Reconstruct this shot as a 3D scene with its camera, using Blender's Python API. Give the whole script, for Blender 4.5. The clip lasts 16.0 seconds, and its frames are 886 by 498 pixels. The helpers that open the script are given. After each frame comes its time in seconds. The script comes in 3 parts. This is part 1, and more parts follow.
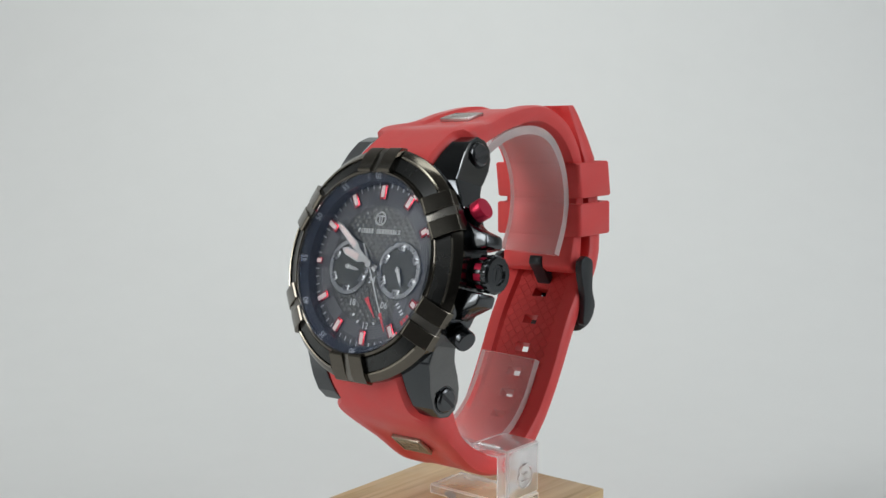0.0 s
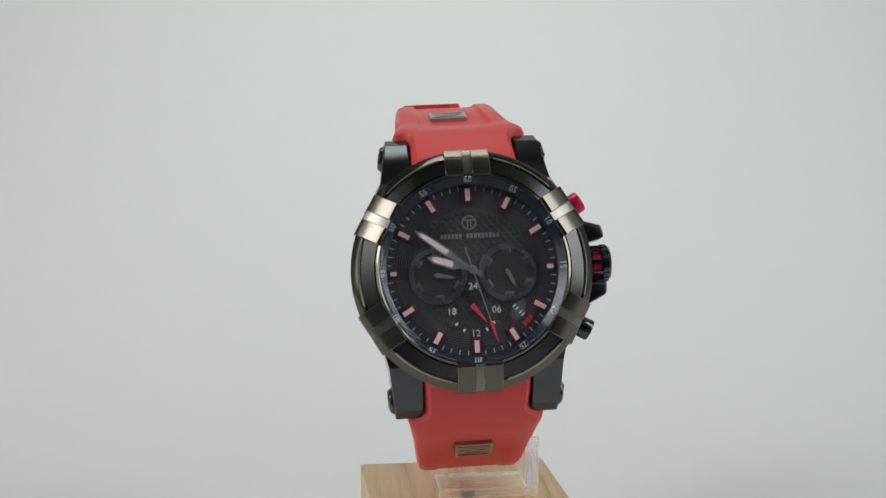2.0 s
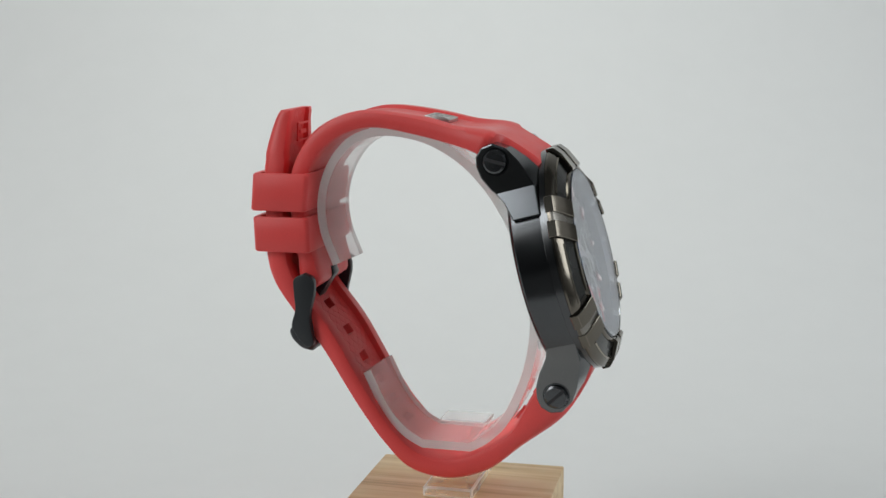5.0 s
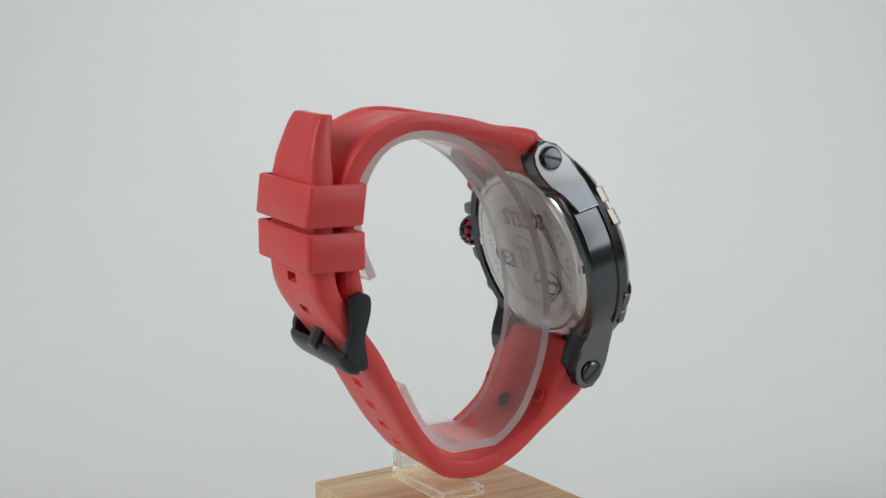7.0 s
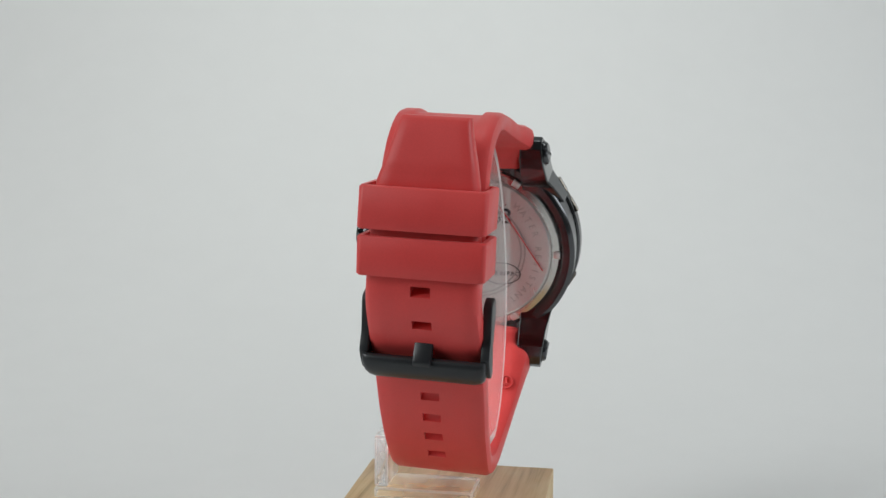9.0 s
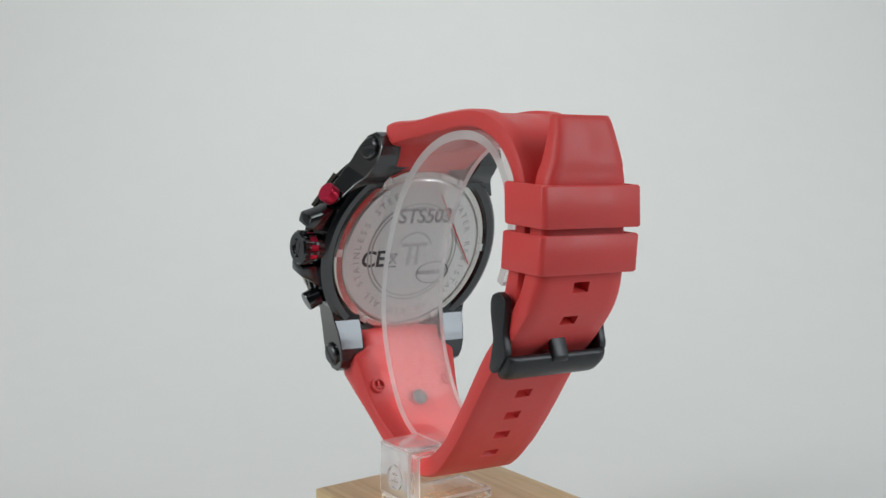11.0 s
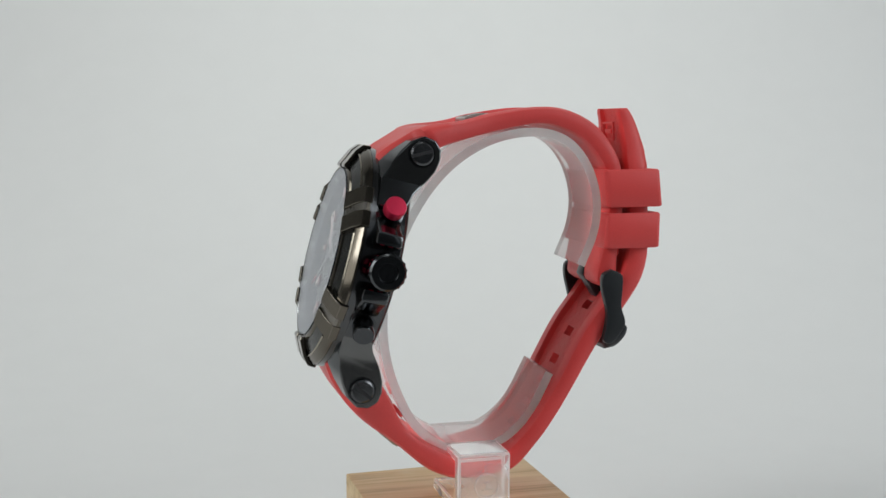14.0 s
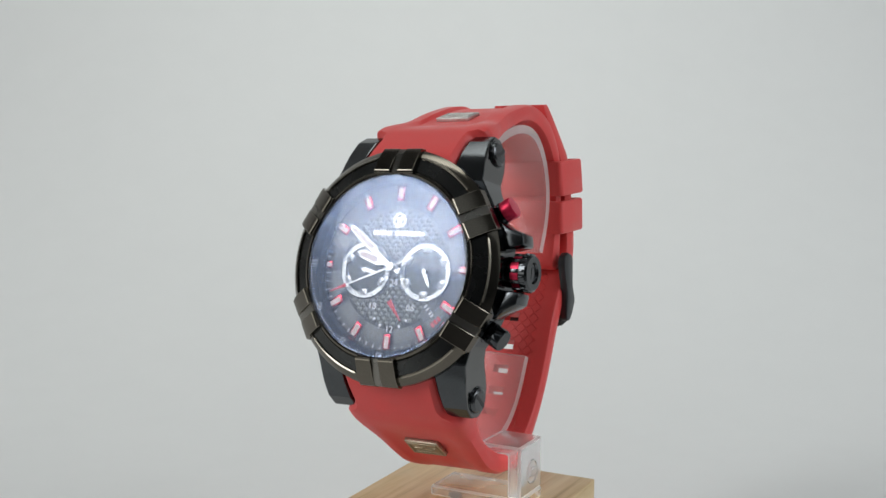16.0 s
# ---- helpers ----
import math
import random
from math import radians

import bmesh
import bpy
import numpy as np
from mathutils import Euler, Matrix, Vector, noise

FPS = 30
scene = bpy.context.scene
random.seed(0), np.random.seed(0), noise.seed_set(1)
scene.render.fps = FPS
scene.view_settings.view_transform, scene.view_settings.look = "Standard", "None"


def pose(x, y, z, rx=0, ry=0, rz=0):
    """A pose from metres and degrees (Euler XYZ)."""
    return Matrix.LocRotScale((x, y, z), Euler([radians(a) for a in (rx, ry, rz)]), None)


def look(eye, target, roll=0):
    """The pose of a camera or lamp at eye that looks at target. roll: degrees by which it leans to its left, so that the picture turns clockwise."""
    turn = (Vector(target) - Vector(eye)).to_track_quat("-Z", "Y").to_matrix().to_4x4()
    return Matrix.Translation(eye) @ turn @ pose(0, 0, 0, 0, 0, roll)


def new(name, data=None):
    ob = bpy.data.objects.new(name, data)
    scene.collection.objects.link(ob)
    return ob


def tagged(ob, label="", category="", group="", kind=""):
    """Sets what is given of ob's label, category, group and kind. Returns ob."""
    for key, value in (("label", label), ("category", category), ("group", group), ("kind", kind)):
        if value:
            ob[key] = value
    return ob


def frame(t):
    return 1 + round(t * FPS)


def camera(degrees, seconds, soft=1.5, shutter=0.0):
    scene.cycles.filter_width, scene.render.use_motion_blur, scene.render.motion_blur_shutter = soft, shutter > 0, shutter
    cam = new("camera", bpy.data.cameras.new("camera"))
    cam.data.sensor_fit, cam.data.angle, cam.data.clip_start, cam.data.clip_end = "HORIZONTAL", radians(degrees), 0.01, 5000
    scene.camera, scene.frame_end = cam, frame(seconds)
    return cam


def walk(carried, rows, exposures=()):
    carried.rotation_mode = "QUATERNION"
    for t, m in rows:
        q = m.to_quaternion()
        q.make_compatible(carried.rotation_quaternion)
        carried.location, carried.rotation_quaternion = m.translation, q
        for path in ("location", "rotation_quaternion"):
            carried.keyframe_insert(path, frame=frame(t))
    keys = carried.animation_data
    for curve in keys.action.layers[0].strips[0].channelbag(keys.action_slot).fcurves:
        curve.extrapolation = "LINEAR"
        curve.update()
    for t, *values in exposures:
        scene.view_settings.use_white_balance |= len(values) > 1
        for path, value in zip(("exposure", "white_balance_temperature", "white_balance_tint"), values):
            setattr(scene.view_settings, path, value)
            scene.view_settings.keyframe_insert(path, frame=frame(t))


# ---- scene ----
U = 0.00108  # one model unit in metres: about a millimetre
SPIN, AHEAD = 23.23, 1.74  # turntable, degrees a second, and the time at which the dial faces the lens

# ---- camera ----
cam = camera(38.43, 16.0, soft=1.5)
EYE = Vector((0.0, -250.0, 85.9)) * U
YAW, DIP = radians(0.711), radians(-8.119)
AIM = EYE + Vector((-math.sin(YAW) * math.cos(DIP), math.cos(YAW) * math.cos(DIP), math.sin(DIP)))
walk(cam, [(0.0, look(EYE, AIM, 0.21)), (16.0, look(EYE, AIM, 0.21))],
     exposures=[(0.0, 0.00), (0.5, -0.03), (1.0, -0.05), (2.0, -0.03), (2.9, 0.00), (3.2, -0.07), (3.5, -0.28), (3.9, -0.16), (4.3, -0.02), (15.6, -0.02), (16.0, -0.05)])

# ---- light ----
# even fill from all round, added and raised to lift the blacks
world = bpy.data.worlds.new("ambient_fill")
scene.world = world
world.use_nodes = True
world.node_tree.nodes["Background"].inputs[0].default_value = (0.86, 0.95, 1.0, 1)
world.node_tree.nodes["Background"].inputs[1].default_value = 0.42


def softbox(name, place, target, wide, high, watts, colour, spread=180):
    lamp = bpy.data.lights.new(name, "AREA")
    lamp.shape, lamp.size, lamp.size_y, lamp.spread = "RECTANGLE", wide, high, radians(spread)
    lamp.energy, lamp.color = watts, colour
    ob = new(name, lamp)
    ob.matrix_world = look(place, target)
    return ob


# each side softbox: its whole cloth, and the brighter part where the bulb stands behind it; the left one is the stronger
softbox("softbox_left", (-0.59, -0.33, 0.30), (0, 0, 0.08), 0.42, 0.51, 0.85, (0.98, 0.99, 0.95))
softbox("softbox_left_core", (-0.55, -0.335, 0.46), (0, 0, 0.08), 0.18, 0.42, 1.50, (0.95, 0.98, 1.0))
softbox("softbox_right", (0.66, -0.07, 0.28), (0, 0, 0.08), 0.36, 0.50, 0.22, (0.89, 0.95, 1.0))
softbox("softbox_right_core", (0.612, -0.20, 0.39), (0, 0, 0.08), 0.25, 0.56, 1.90, (0.91, 0.96, 1.0))
# added overhead fill, unseen, aimed back to brighten the middle of the backdrop
softbox("top_fill", (-0.03, 0.12, 0.56), (0.0, 0.38, 0.05), 0.24, 0.22, 0.44, (0.95, 1.0, 0.97), 115)


# ---- materials ----
def material(name, colour, rough=0.5, metal=0.0, vary=0.06, grain=600.0, bump=0.05, coat=0.0, spec=0.5):
    m = bpy.data.materials.new(name)
    m.use_nodes = True
    nt = m.node_tree
    b = nt.nodes["Principled BSDF"]
    b.inputs["Metallic"].default_value = metal
    b.inputs["Specular IOR Level"].default_value = spec
    b.inputs["Coat Weight"].default_value = coat
    b.inputs["Coat Roughness"].default_value = 0.08
    tc = nt.nodes.new("ShaderNodeTexCoord")
    fine, broad = nt.nodes.new("ShaderNodeTexNoise"), nt.nodes.new("ShaderNodeTexNoise")
    fine.inputs["Scale"].default_value, fine.inputs["Detail"].default_value = grain * 5, 3
    broad.inputs["Scale"].default_value, broad.inputs["Detail"].default_value = grain * 0.25, 3
    nt.links.new(tc.outputs["Object"], fine.inputs["Vector"])
    nt.links.new(tc.outputs["Object"], broad.inputs["Vector"])
    add = nt.nodes.new("ShaderNodeMath")
    add.operation = "ADD"
    nt.links.new(fine.outputs["Fac"], add.inputs[0])
    nt.links.new(broad.outputs["Fac"], add.inputs[1])
    ramp = nt.nodes.new("ShaderNodeMapRange")
    ramp.inputs["From Min"].default_value, ramp.inputs["From Max"].default_value = 0.6, 1.4
    ramp.inputs["To Min"].default_value, ramp.inputs["To Max"].default_value = 1 - vary, 1 + vary
    nt.links.new(add.outputs[0], ramp.inputs["Value"])
    mul = nt.nodes.new("ShaderNodeVectorMath")
    mul.operation = "SCALE"
    mul.inputs[0].default_value = colour
    nt.links.new(ramp.outputs[0], mul.inputs["Scale"])
    nt.links.new(mul.outputs["Vector"], b.inputs["Base Color"])
    rr = nt.nodes.new("ShaderNodeMapRange")
    rr.inputs["From Min"].default_value, rr.inputs["From Max"].default_value = 0.3, 0.7
    rr.inputs["To Min"].default_value, rr.inputs["To Max"].default_value = max(rough * 0.82, 0.02), min(rough * 1.2, 1)
    nt.links.new(broad.outputs["Fac"], rr.inputs["Value"])
    nt.links.new(rr.outputs[0], b.inputs["Roughness"])
    if bump:
        bp = nt.nodes.new("ShaderNodeBump")
        bp.inputs["Strength"].default_value, bp.inputs["Distance"].default_value = bump, 0.0002
        nt.links.new(fine.outputs["Fac"], bp.inputs["Height"])
        nt.links.new(bp.outputs["Normal"], b.inputs["Normal"])
    return m


def node_of(m, kind):
    return next(n for n in m.node_tree.nodes if n.bl_idname == kind)


RED = material("red_silicone", (0.80, 0.068, 0.064), 0.46, vary=0.05, bump=0.06)
node_of(RED, "ShaderNodeBsdfPrincipled").inputs["Sheen Weight"].default_value = 0.08
BLACK = material("black_plated_steel", (0.098, 0.103, 0.108), 0.17, 1.0, vary=0.1, bump=0.01)
# lighter copy of the black plating, for flanks that flash under the lamps
LUGMETAL = material("flank_flash_black", (0.175, 0.175, 0.173), 0.15, 1.0, vary=0.1, bump=0.015)
CASEMETAL = material("satin_black_case", (0.105, 0.108, 0.112), 0.18, 1.0, vary=0.1, bump=0.02)
BUCKLE = material("satin_black_metal", (0.034, 0.037, 0.040), 0.34, 0.3, vary=0.1, bump=0.01)
BLACK_GLOSS = material("polished_black_steel", (0.085, 0.089, 0.095), 0.12, 1.0, vary=0.08, bump=0.0)
GUN = material("brushed_gunmetal", (0.155, 0.138, 0.114), 0.14, 1.0, vary=0.12, bump=0.04)
RIB = material("rib_gunmetal", (0.25, 0.235, 0.21), 0.27, 1.0, vary=0.05, bump=0.0)
CLAW_EDGE = material("pale_gunmetal_edge", (0.22, 0.198, 0.165), 0.22, 1.0, vary=0.05, bump=0.0)
GUN_EDGE = material("polished_gunmetal", (0.38, 0.345, 0.285), 0.2, 1.0, vary=0.05, bump=0.0)
INLAY = material("satin_black_inlay", (0.075, 0.076, 0.074), 0.25, 1.0, vary=0.08, bump=0.0)
SCREW = material("satin_black_screw", (0.11, 0.113, 0.118), 0.25, 1.0, vary=0.08, bump=0.01)
STEEL = material("polished_steel", (0.62, 0.61, 0.58), 0.16, 1.0, vary=0.05, bump=0.02)
BACKSTEEL = material("satin_steel", (0.70, 0.70, 0.685), 0.33, 0.95, vary=0.05, bump=0.05)
ENGRAVED = material("engraved_grey", (0.43, 0.43, 0.43), 0.5, 0.5, bump=0)
FAINT_ENGRAVED = material("faint_engraving", (0.42, 0.42, 0.41), 0.45, 0.8, bump=0)
PRINT_SLOT_BLACK = material("black_print_and_slot", (0.02, 0.02, 0.022), 0.5, bump=0)
PRINT_RED = material("red_print", (0.6, 0.03, 0.04), 0.45, bump=0)
PRINT_WHITE = material("white_print", (0.62, 0.62, 0.62), 0.45, bump=0)
PRINT_GREY = material("grey_print", (0.40, 0.41, 0.44), 0.45, bump=0)
FAINT = material("faint_print", (0.085, 0.085, 0.09), 0.4, bump=0)
MAROON = material("red_anodised_frame", (0.62, 0.05, 0.07), 0.22, 0.92, bump=0)
LUME = material("cream_lume", (0.70, 0.57, 0.54), 0.5, vary=0.04, bump=0.02)
MIRROR = material("rhodium_ring", (0.36, 0.365, 0.37), 0.28, 1.0, vary=0.03, bump=0.0)
HAND = material("rhodium_hand", (0.55, 0.55, 0.54), 0.30, 0.9, vary=0.04, bump=0.0)
GUILLOCHE = material("cut_lines", (0.20, 0.20, 0.20), 0.36, 0.9, vary=0.05, bump=0.0)
DIALBLACK = material("matt_black_dial", (0.060, 0.060, 0.060), 0.48, 0.6, vary=0.1, bump=0.05)
SUBDIAL = material("satin_grey_green", (0.052, 0.054, 0.045), 0.35, 0.4, vary=0.08, bump=0.0)
FLANGE = material("dark_flange", (0.012, 0.016, 0.026), 0.2, vary=0.06, bump=0.0)
CRIMSON = material("anodised_crimson", (0.68, 0.022, 0.075), 0.32, 0.55, vary=0.06, bump=0.03)
PLATE = material("aged_plate", (0.60, 0.59, 0.57), 0.34, 1.0, vary=0.2, bump=0.15, grain=900)
PLATE_BROWN = material("brown_plate", (0.42, 0.37, 0.29), 0.36, 1.0, vary=0.2, bump=0.15, grain=900)
STICKER = material("green_sticker", (0.05, 0.085, 0.07), 0.4, vary=0.05, bump=0)
PAPER = material("white_backdrop_paper", (0.80, 0.80, 0.79), 0.85, vary=0.012, grain=14, bump=0.02)
TOP_PANEL = material("grey_top_panel", (0.20, 0.20, 0.20), 0.9, vary=0.02, grain=20, bump=0.02)
SIDE_PANEL = material("pale_side_panel", (0.42, 0.42, 0.41), 0.9, vary=0.03, grain=20, bump=0.02)
DARK_SURROUND = material("dark_surround", (0.12, 0.12, 0.122), 0.9, vary=0.1, grain=6, bump=0.0)


WEAVE_BASE = material("weave_ground", (0.06, 0.06, 0.056), 0.5, 0.6, bump=0)
WEAVE = material("carbon_weave", (0.115, 0.115, 0.105), 0.36, 0.95, vary=0.15, bump=0)


def grid_rubber():
    """The strap's rubber with a moulded diamond grid."""
    m = material("red_silicone_grid", (0.80, 0.068, 0.064), 0.5, vary=0.05, bump=0)
    nt = m.node_tree
    tc = node_of(m, "ShaderNodeTexCoord")
    mp = nt.nodes.new("ShaderNodeMapping")
    mp.inputs["Rotation"].default_value = (0, 0, radians(45))
    mp.inputs["Scale"].default_value = (1.0, 1.0, 1.0)
    nt.links.new(tc.outputs["UV"], mp.inputs["Vector"])
    br = nt.nodes.new("ShaderNodeTexBrick")
    br.offset, br.squash = 0.0, 1.0
    br.inputs["Scale"].default_value = 1.0
    br.inputs["Mortar Size"].default_value, br.inputs["Mortar Smooth"].default_value = 0.14, 0.6
    br.inputs["Brick Width"].default_value, br.inputs["Row Height"].default_value = 1.75, 1.75
    nt.links.new(mp.outputs["Vector"], br.inputs["Vector"])
    bp = nt.nodes.new("ShaderNodeBump")
    bp.invert = True
    bp.inputs["Strength"].default_value, bp.inputs["Distance"].default_value = 0.8, 0.0004
    nt.links.new(br.outputs["Fac"], bp.inputs["Height"])
    nt.links.new(bp.outputs["Normal"], node_of(m, "ShaderNodeBsdfPrincipled").inputs["Normal"])
    return m


RED_GRID = grid_rubber()


def oak_material():
    m = material("oiled_oak", (0.52, 0.33, 0.16), 0.5, bump=0)
    nt = m.node_tree
    b = node_of(m, "ShaderNodeBsdfPrincipled")
    tc = node_of(m, "ShaderNodeTexCoord")
    mp = nt.nodes.new("ShaderNodeMapping")
    mp.inputs["Scale"].default_value = (330, 14, 260)
    nt.links.new(tc.outputs["Object"], mp.inputs["Vector"])
    warp = nt.nodes.new("ShaderNodeTexNoise")
    warp.inputs["Scale"].default_value, warp.inputs["Detail"].default_value = 1.0, 6
    warp.inputs["Distortion"].default_value = 0.6
    nt.links.new(mp.outputs["Vector"], warp.inputs["Vector"])
    pores = nt.nodes.new("ShaderNodeTexNoise")
    mp2 = nt.nodes.new("ShaderNodeMapping")
    mp2.inputs["Scale"].default_value = (2600, 90, 2200)
    nt.links.new(tc.outputs["Object"], mp2.inputs["Vector"])
    nt.links.new(mp2.outputs["Vector"], pores.inputs["Vector"])
    pores.inputs["Scale"].default_value, pores.inputs["Detail"].default_value = 1.0, 2
    mix = nt.nodes.new("ShaderNodeMath")
    mix.operation = "MULTIPLY_ADD"
    mix.inputs[1].default_value = 0.28
    nt.links.new(pores.outputs["Fac"], mix.inputs[0])
    nt.links.new(warp.outputs["Fac"], mix.inputs[2])
    cr = nt.nodes.new("ShaderNodeValToRGB")
    cr.color_ramp.elements[0].position, cr.color_ramp.elements[0].color = 0.40, (0.40, 0.25, 0.105, 1)
    cr.color_ramp.elements[1].position, cr.color_ramp.elements[1].color = 0.82, (0.78, 0.59, 0.34, 1)
    e = cr.color_ramp.elements.new(0.58)
    e.color = (0.66, 0.465, 0.235, 1)
    nt.links.new(mix.outputs[0], cr.inputs["Fac"])
    nt.links.new(cr.outputs["Color"], b.inputs["Base Color"])
    bp = nt.nodes.new("ShaderNodeBump")
    bp.inputs["Strength"].default_value, bp.inputs["Distance"].default_value = 0.25, 0.0002
    nt.links.new(mix.outputs[0], bp.inputs["Height"])
    nt.links.new(bp.outputs["Normal"], b.inputs["Normal"])
    return m


OAK = oak_material()


def clear_material(name, rough, haze, tint=(1, 1, 1), ior=1.49):
    m = bpy.data.materials.new(name)
    m.use_nodes = True
    nt = m.node_tree
    b = nt.nodes["Principled BSDF"]
    b.inputs["Base Color"].default_value = (*tint, 1)
    b.inputs["Transmission Weight"].default_value = 1.0
    b.inputs["IOR"].default_value, b.inputs["Roughness"].default_value = ior, rough
    if haze:
        soft = nt.nodes.new("ShaderNodeBsdfDiffuse")
        soft.inputs["Color"].default_value = (0.95, 0.95, 0.94, 1)
        glow = nt.nodes.new("ShaderNodeBsdfTranslucent")
        glow.inputs["Color"].default_value = (0.95, 0.95, 0.94, 1)
        both = nt.nodes.new("ShaderNodeMixShader")
        nt.links.new(soft.outputs[0], both.inputs[1])
        nt.links.new(glow.outputs[0], both.inputs[2])
        clouds = nt.nodes.new("ShaderNodeTexNoise")
        clouds.inputs["Scale"].default_value, clouds.inputs["Detail"].default_value = 120, 4
        tc = nt.nodes.new("ShaderNodeTexCoord")
        nt.links.new(tc.outputs["Object"], clouds.inputs["Vector"])
        mr = nt.nodes.new("ShaderNodeMapRange")
        mr.inputs["To Min"].default_value, mr.inputs["To Max"].default_value = haze * 0.88, haze * 1.12
        nt.links.new(clouds.outputs["Fac"], mr.inputs["Value"])
        mix = nt.nodes.new("ShaderNodeMixShader")
        nt.links.new(mr.outputs[0], mix.inputs[0])
        nt.links.new(b.outputs[0], mix.inputs[1])
        nt.links.new(both.outputs[0], mix.inputs[2])
        nt.links.new(mix.outputs[0], nt.nodes["Material Output"].inputs["Surface"])
    return m


ACRYLIC = clear_material("clear_acrylic", 0.03, 0.26, ior=1.27)
# whitened bevels, standing for the light that clear edges catch
ACRYLIC_GLINT = clear_material("edge_glint_acrylic", 0.1, 0.85, ior=1.1)
# clear strip with some white haze mixed in
ACRYLIC_RING = clear_material("hazy_acrylic", 0.02, 0.22, ior=1.18)
ACRYLIC_EDGE = clear_material("sawn_acrylic_edge", 0.08, 0.6, ior=1.1)


def crystal_material():
    """Clear crystal with a bluish anti-glare coating that mirrors softly."""
    m = clear_material("coated_crystal", 0.02, 0.0, (0.98, 0.985, 1.0), 1.23)
    nt = m.node_tree
    sheen = nt.nodes.new("ShaderNodeBsdfGlossy")
    sheen.inputs["Color"].default_value, sheen.inputs["Roughness"].default_value = (0.48, 0.63, 1.0, 1), 0.15
    mix = nt.nodes.new("ShaderNodeMixShader")
    mix.inputs[0].default_value = 0.035
    nt.links.new(nt.nodes["Principled BSDF"].outputs[0], mix.inputs[1])
    nt.links.new(sheen.outputs[0], mix.inputs[2])
    nt.links.new(mix.outputs[0], nt.nodes["Material Output"].inputs["Surface"])
    return m


CRYSTAL = crystal_material()
FILM = clear_material("protective_film", 0.0, 0.03, (1, 1, 1), 1.2)


# ---- mesh tools (model units) ----
def move(bm, m):
    bm.transform(m)
    return bm


def join(*bms):
    out = bmesh.new()
    for bm in bms:
        me = bpy.data.meshes.new("tmp")
        bm.to_mesh(me)
        out.from_mesh(me)
        bpy.data.meshes.remove(me)
    return out


def lathe(profile, seg=96, a0=0.0, a1=360.0, closed=False):
    """Turn (radius, height) pairs about z."""
    bm = bmesh.new()
    full = abs(a1 - a0) > 359.9
    n = seg if full else seg + 1
    rings = []
    for i in range(n):
        a = radians(a0 + (a1 - a0) * i / seg)
        rings.append([bm.verts.new((r * math.cos(a), r * math.sin(a), h)) for r, h in profile])
    m = len(profile)
    for i in range(seg):
        p, q = rings[i], rings[(i + 1) % n]
        for k in range(m if closed else m - 1):
            bm.faces.new((p[k], q[k], q[(k + 1) % m], p[(k + 1) % m]))
    if closed and not full:
        bm.faces.new(rings[0])
        bm.faces.new(rings[-1][::-1])
    bmesh.ops.remove_doubles(bm, verts=bm.verts, dist=1e-5)
    return bm


def prism(outline, z0, z1, bevel=0.0, seg=2, edge=-1):
    bm = bmesh.new()
    lo = [bm.verts.new((x, y, z0)) for x, y in outline]
    hi = [bm.verts.new((x, y, z1)) for x, y in outline]
    bm.faces.new(lo[::-1])
    bm.faces.new(hi)
    k = len(outline)
    for i in range(k):
        bm.faces.new((lo[i], lo[(i + 1) % k], hi[(i + 1) % k], hi[i]))
    if bevel:
        bmesh.ops.recalc_face_normals(bm, faces=bm.faces)
        edges = [e for e in bm.edges if e.calc_face_angle(0) > 0.35]
        bmesh.ops.bevel(bm, geom=edges, offset=bevel, segments=seg, affect="EDGES", profile=0.5, clamp_overlap=True, material=edge)
    return bm


def box(cx, cy, cz, sx, sy, sz, bevel=0.0, seg=2):
    o = [(cx - sx / 2, cy - sy / 2), (cx + sx / 2, cy - sy / 2), (cx + sx / 2, cy + sy / 2), (cx - sx / 2, cy + sy / 2)]
    return prism(o, cz - sz / 2, cz + sz / 2, bevel, seg)


def rounded(w, h, r, k=5):
    pts = []
    for cx, cy, a in ((w - r, h - r, 0), (-w + r, h - r, 90), (-w + r, -h + r, 180), (w - r, -h + r, 270)):
        pts += [(cx + r * math.cos(radians(a + 90 * i / k)), cy + r * math.sin(radians(a + 90 * i / k))) for i in range(k + 1)]
    return pts


def spline(ctrl, n):
    """Catmull-Rom through rows of numbers, n steps between each pair."""
    c = np.array(ctrl, float)
    c = np.vstack([2 * c[0] - c[1], c, 2 * c[-1] - c[-2]])
    out = []
    for i in range(1, len(c) - 2):
        for k in range(n):
            s = k / n
            out.append(0.5 * (2 * c[i] + (c[i + 1] - c[i - 1]) * s + (2 * c[i - 1] - 5 * c[i] + 4 * c[i + 1] - c[i + 2]) * s * s
                              + (3 * c[i] - c[i - 1] - 3 * c[i + 1] + c[i + 2]) * s ** 3))
    out.append(c[-2])
    return np.array(out)


def part(name, bm, mat, parent, label="", sharp=32.0):
    bmesh.ops.recalc_face_normals(bm, faces=bm.faces)
    bm.transform(Matrix.Scale(U, 4))
    for f in bm.faces:
        f.smooth = True
    for e in bm.edges:
        if e.calc_face_angle(0) > radians(sharp):
            e.smooth = False
    me = bpy.data.meshes.new(name)
    bm.to_mesh(me)
    bm.free()
    me.materials.append(mat)
    ob = new(name, me)
    ob.parent = parent
    return tagged(ob, label=label)


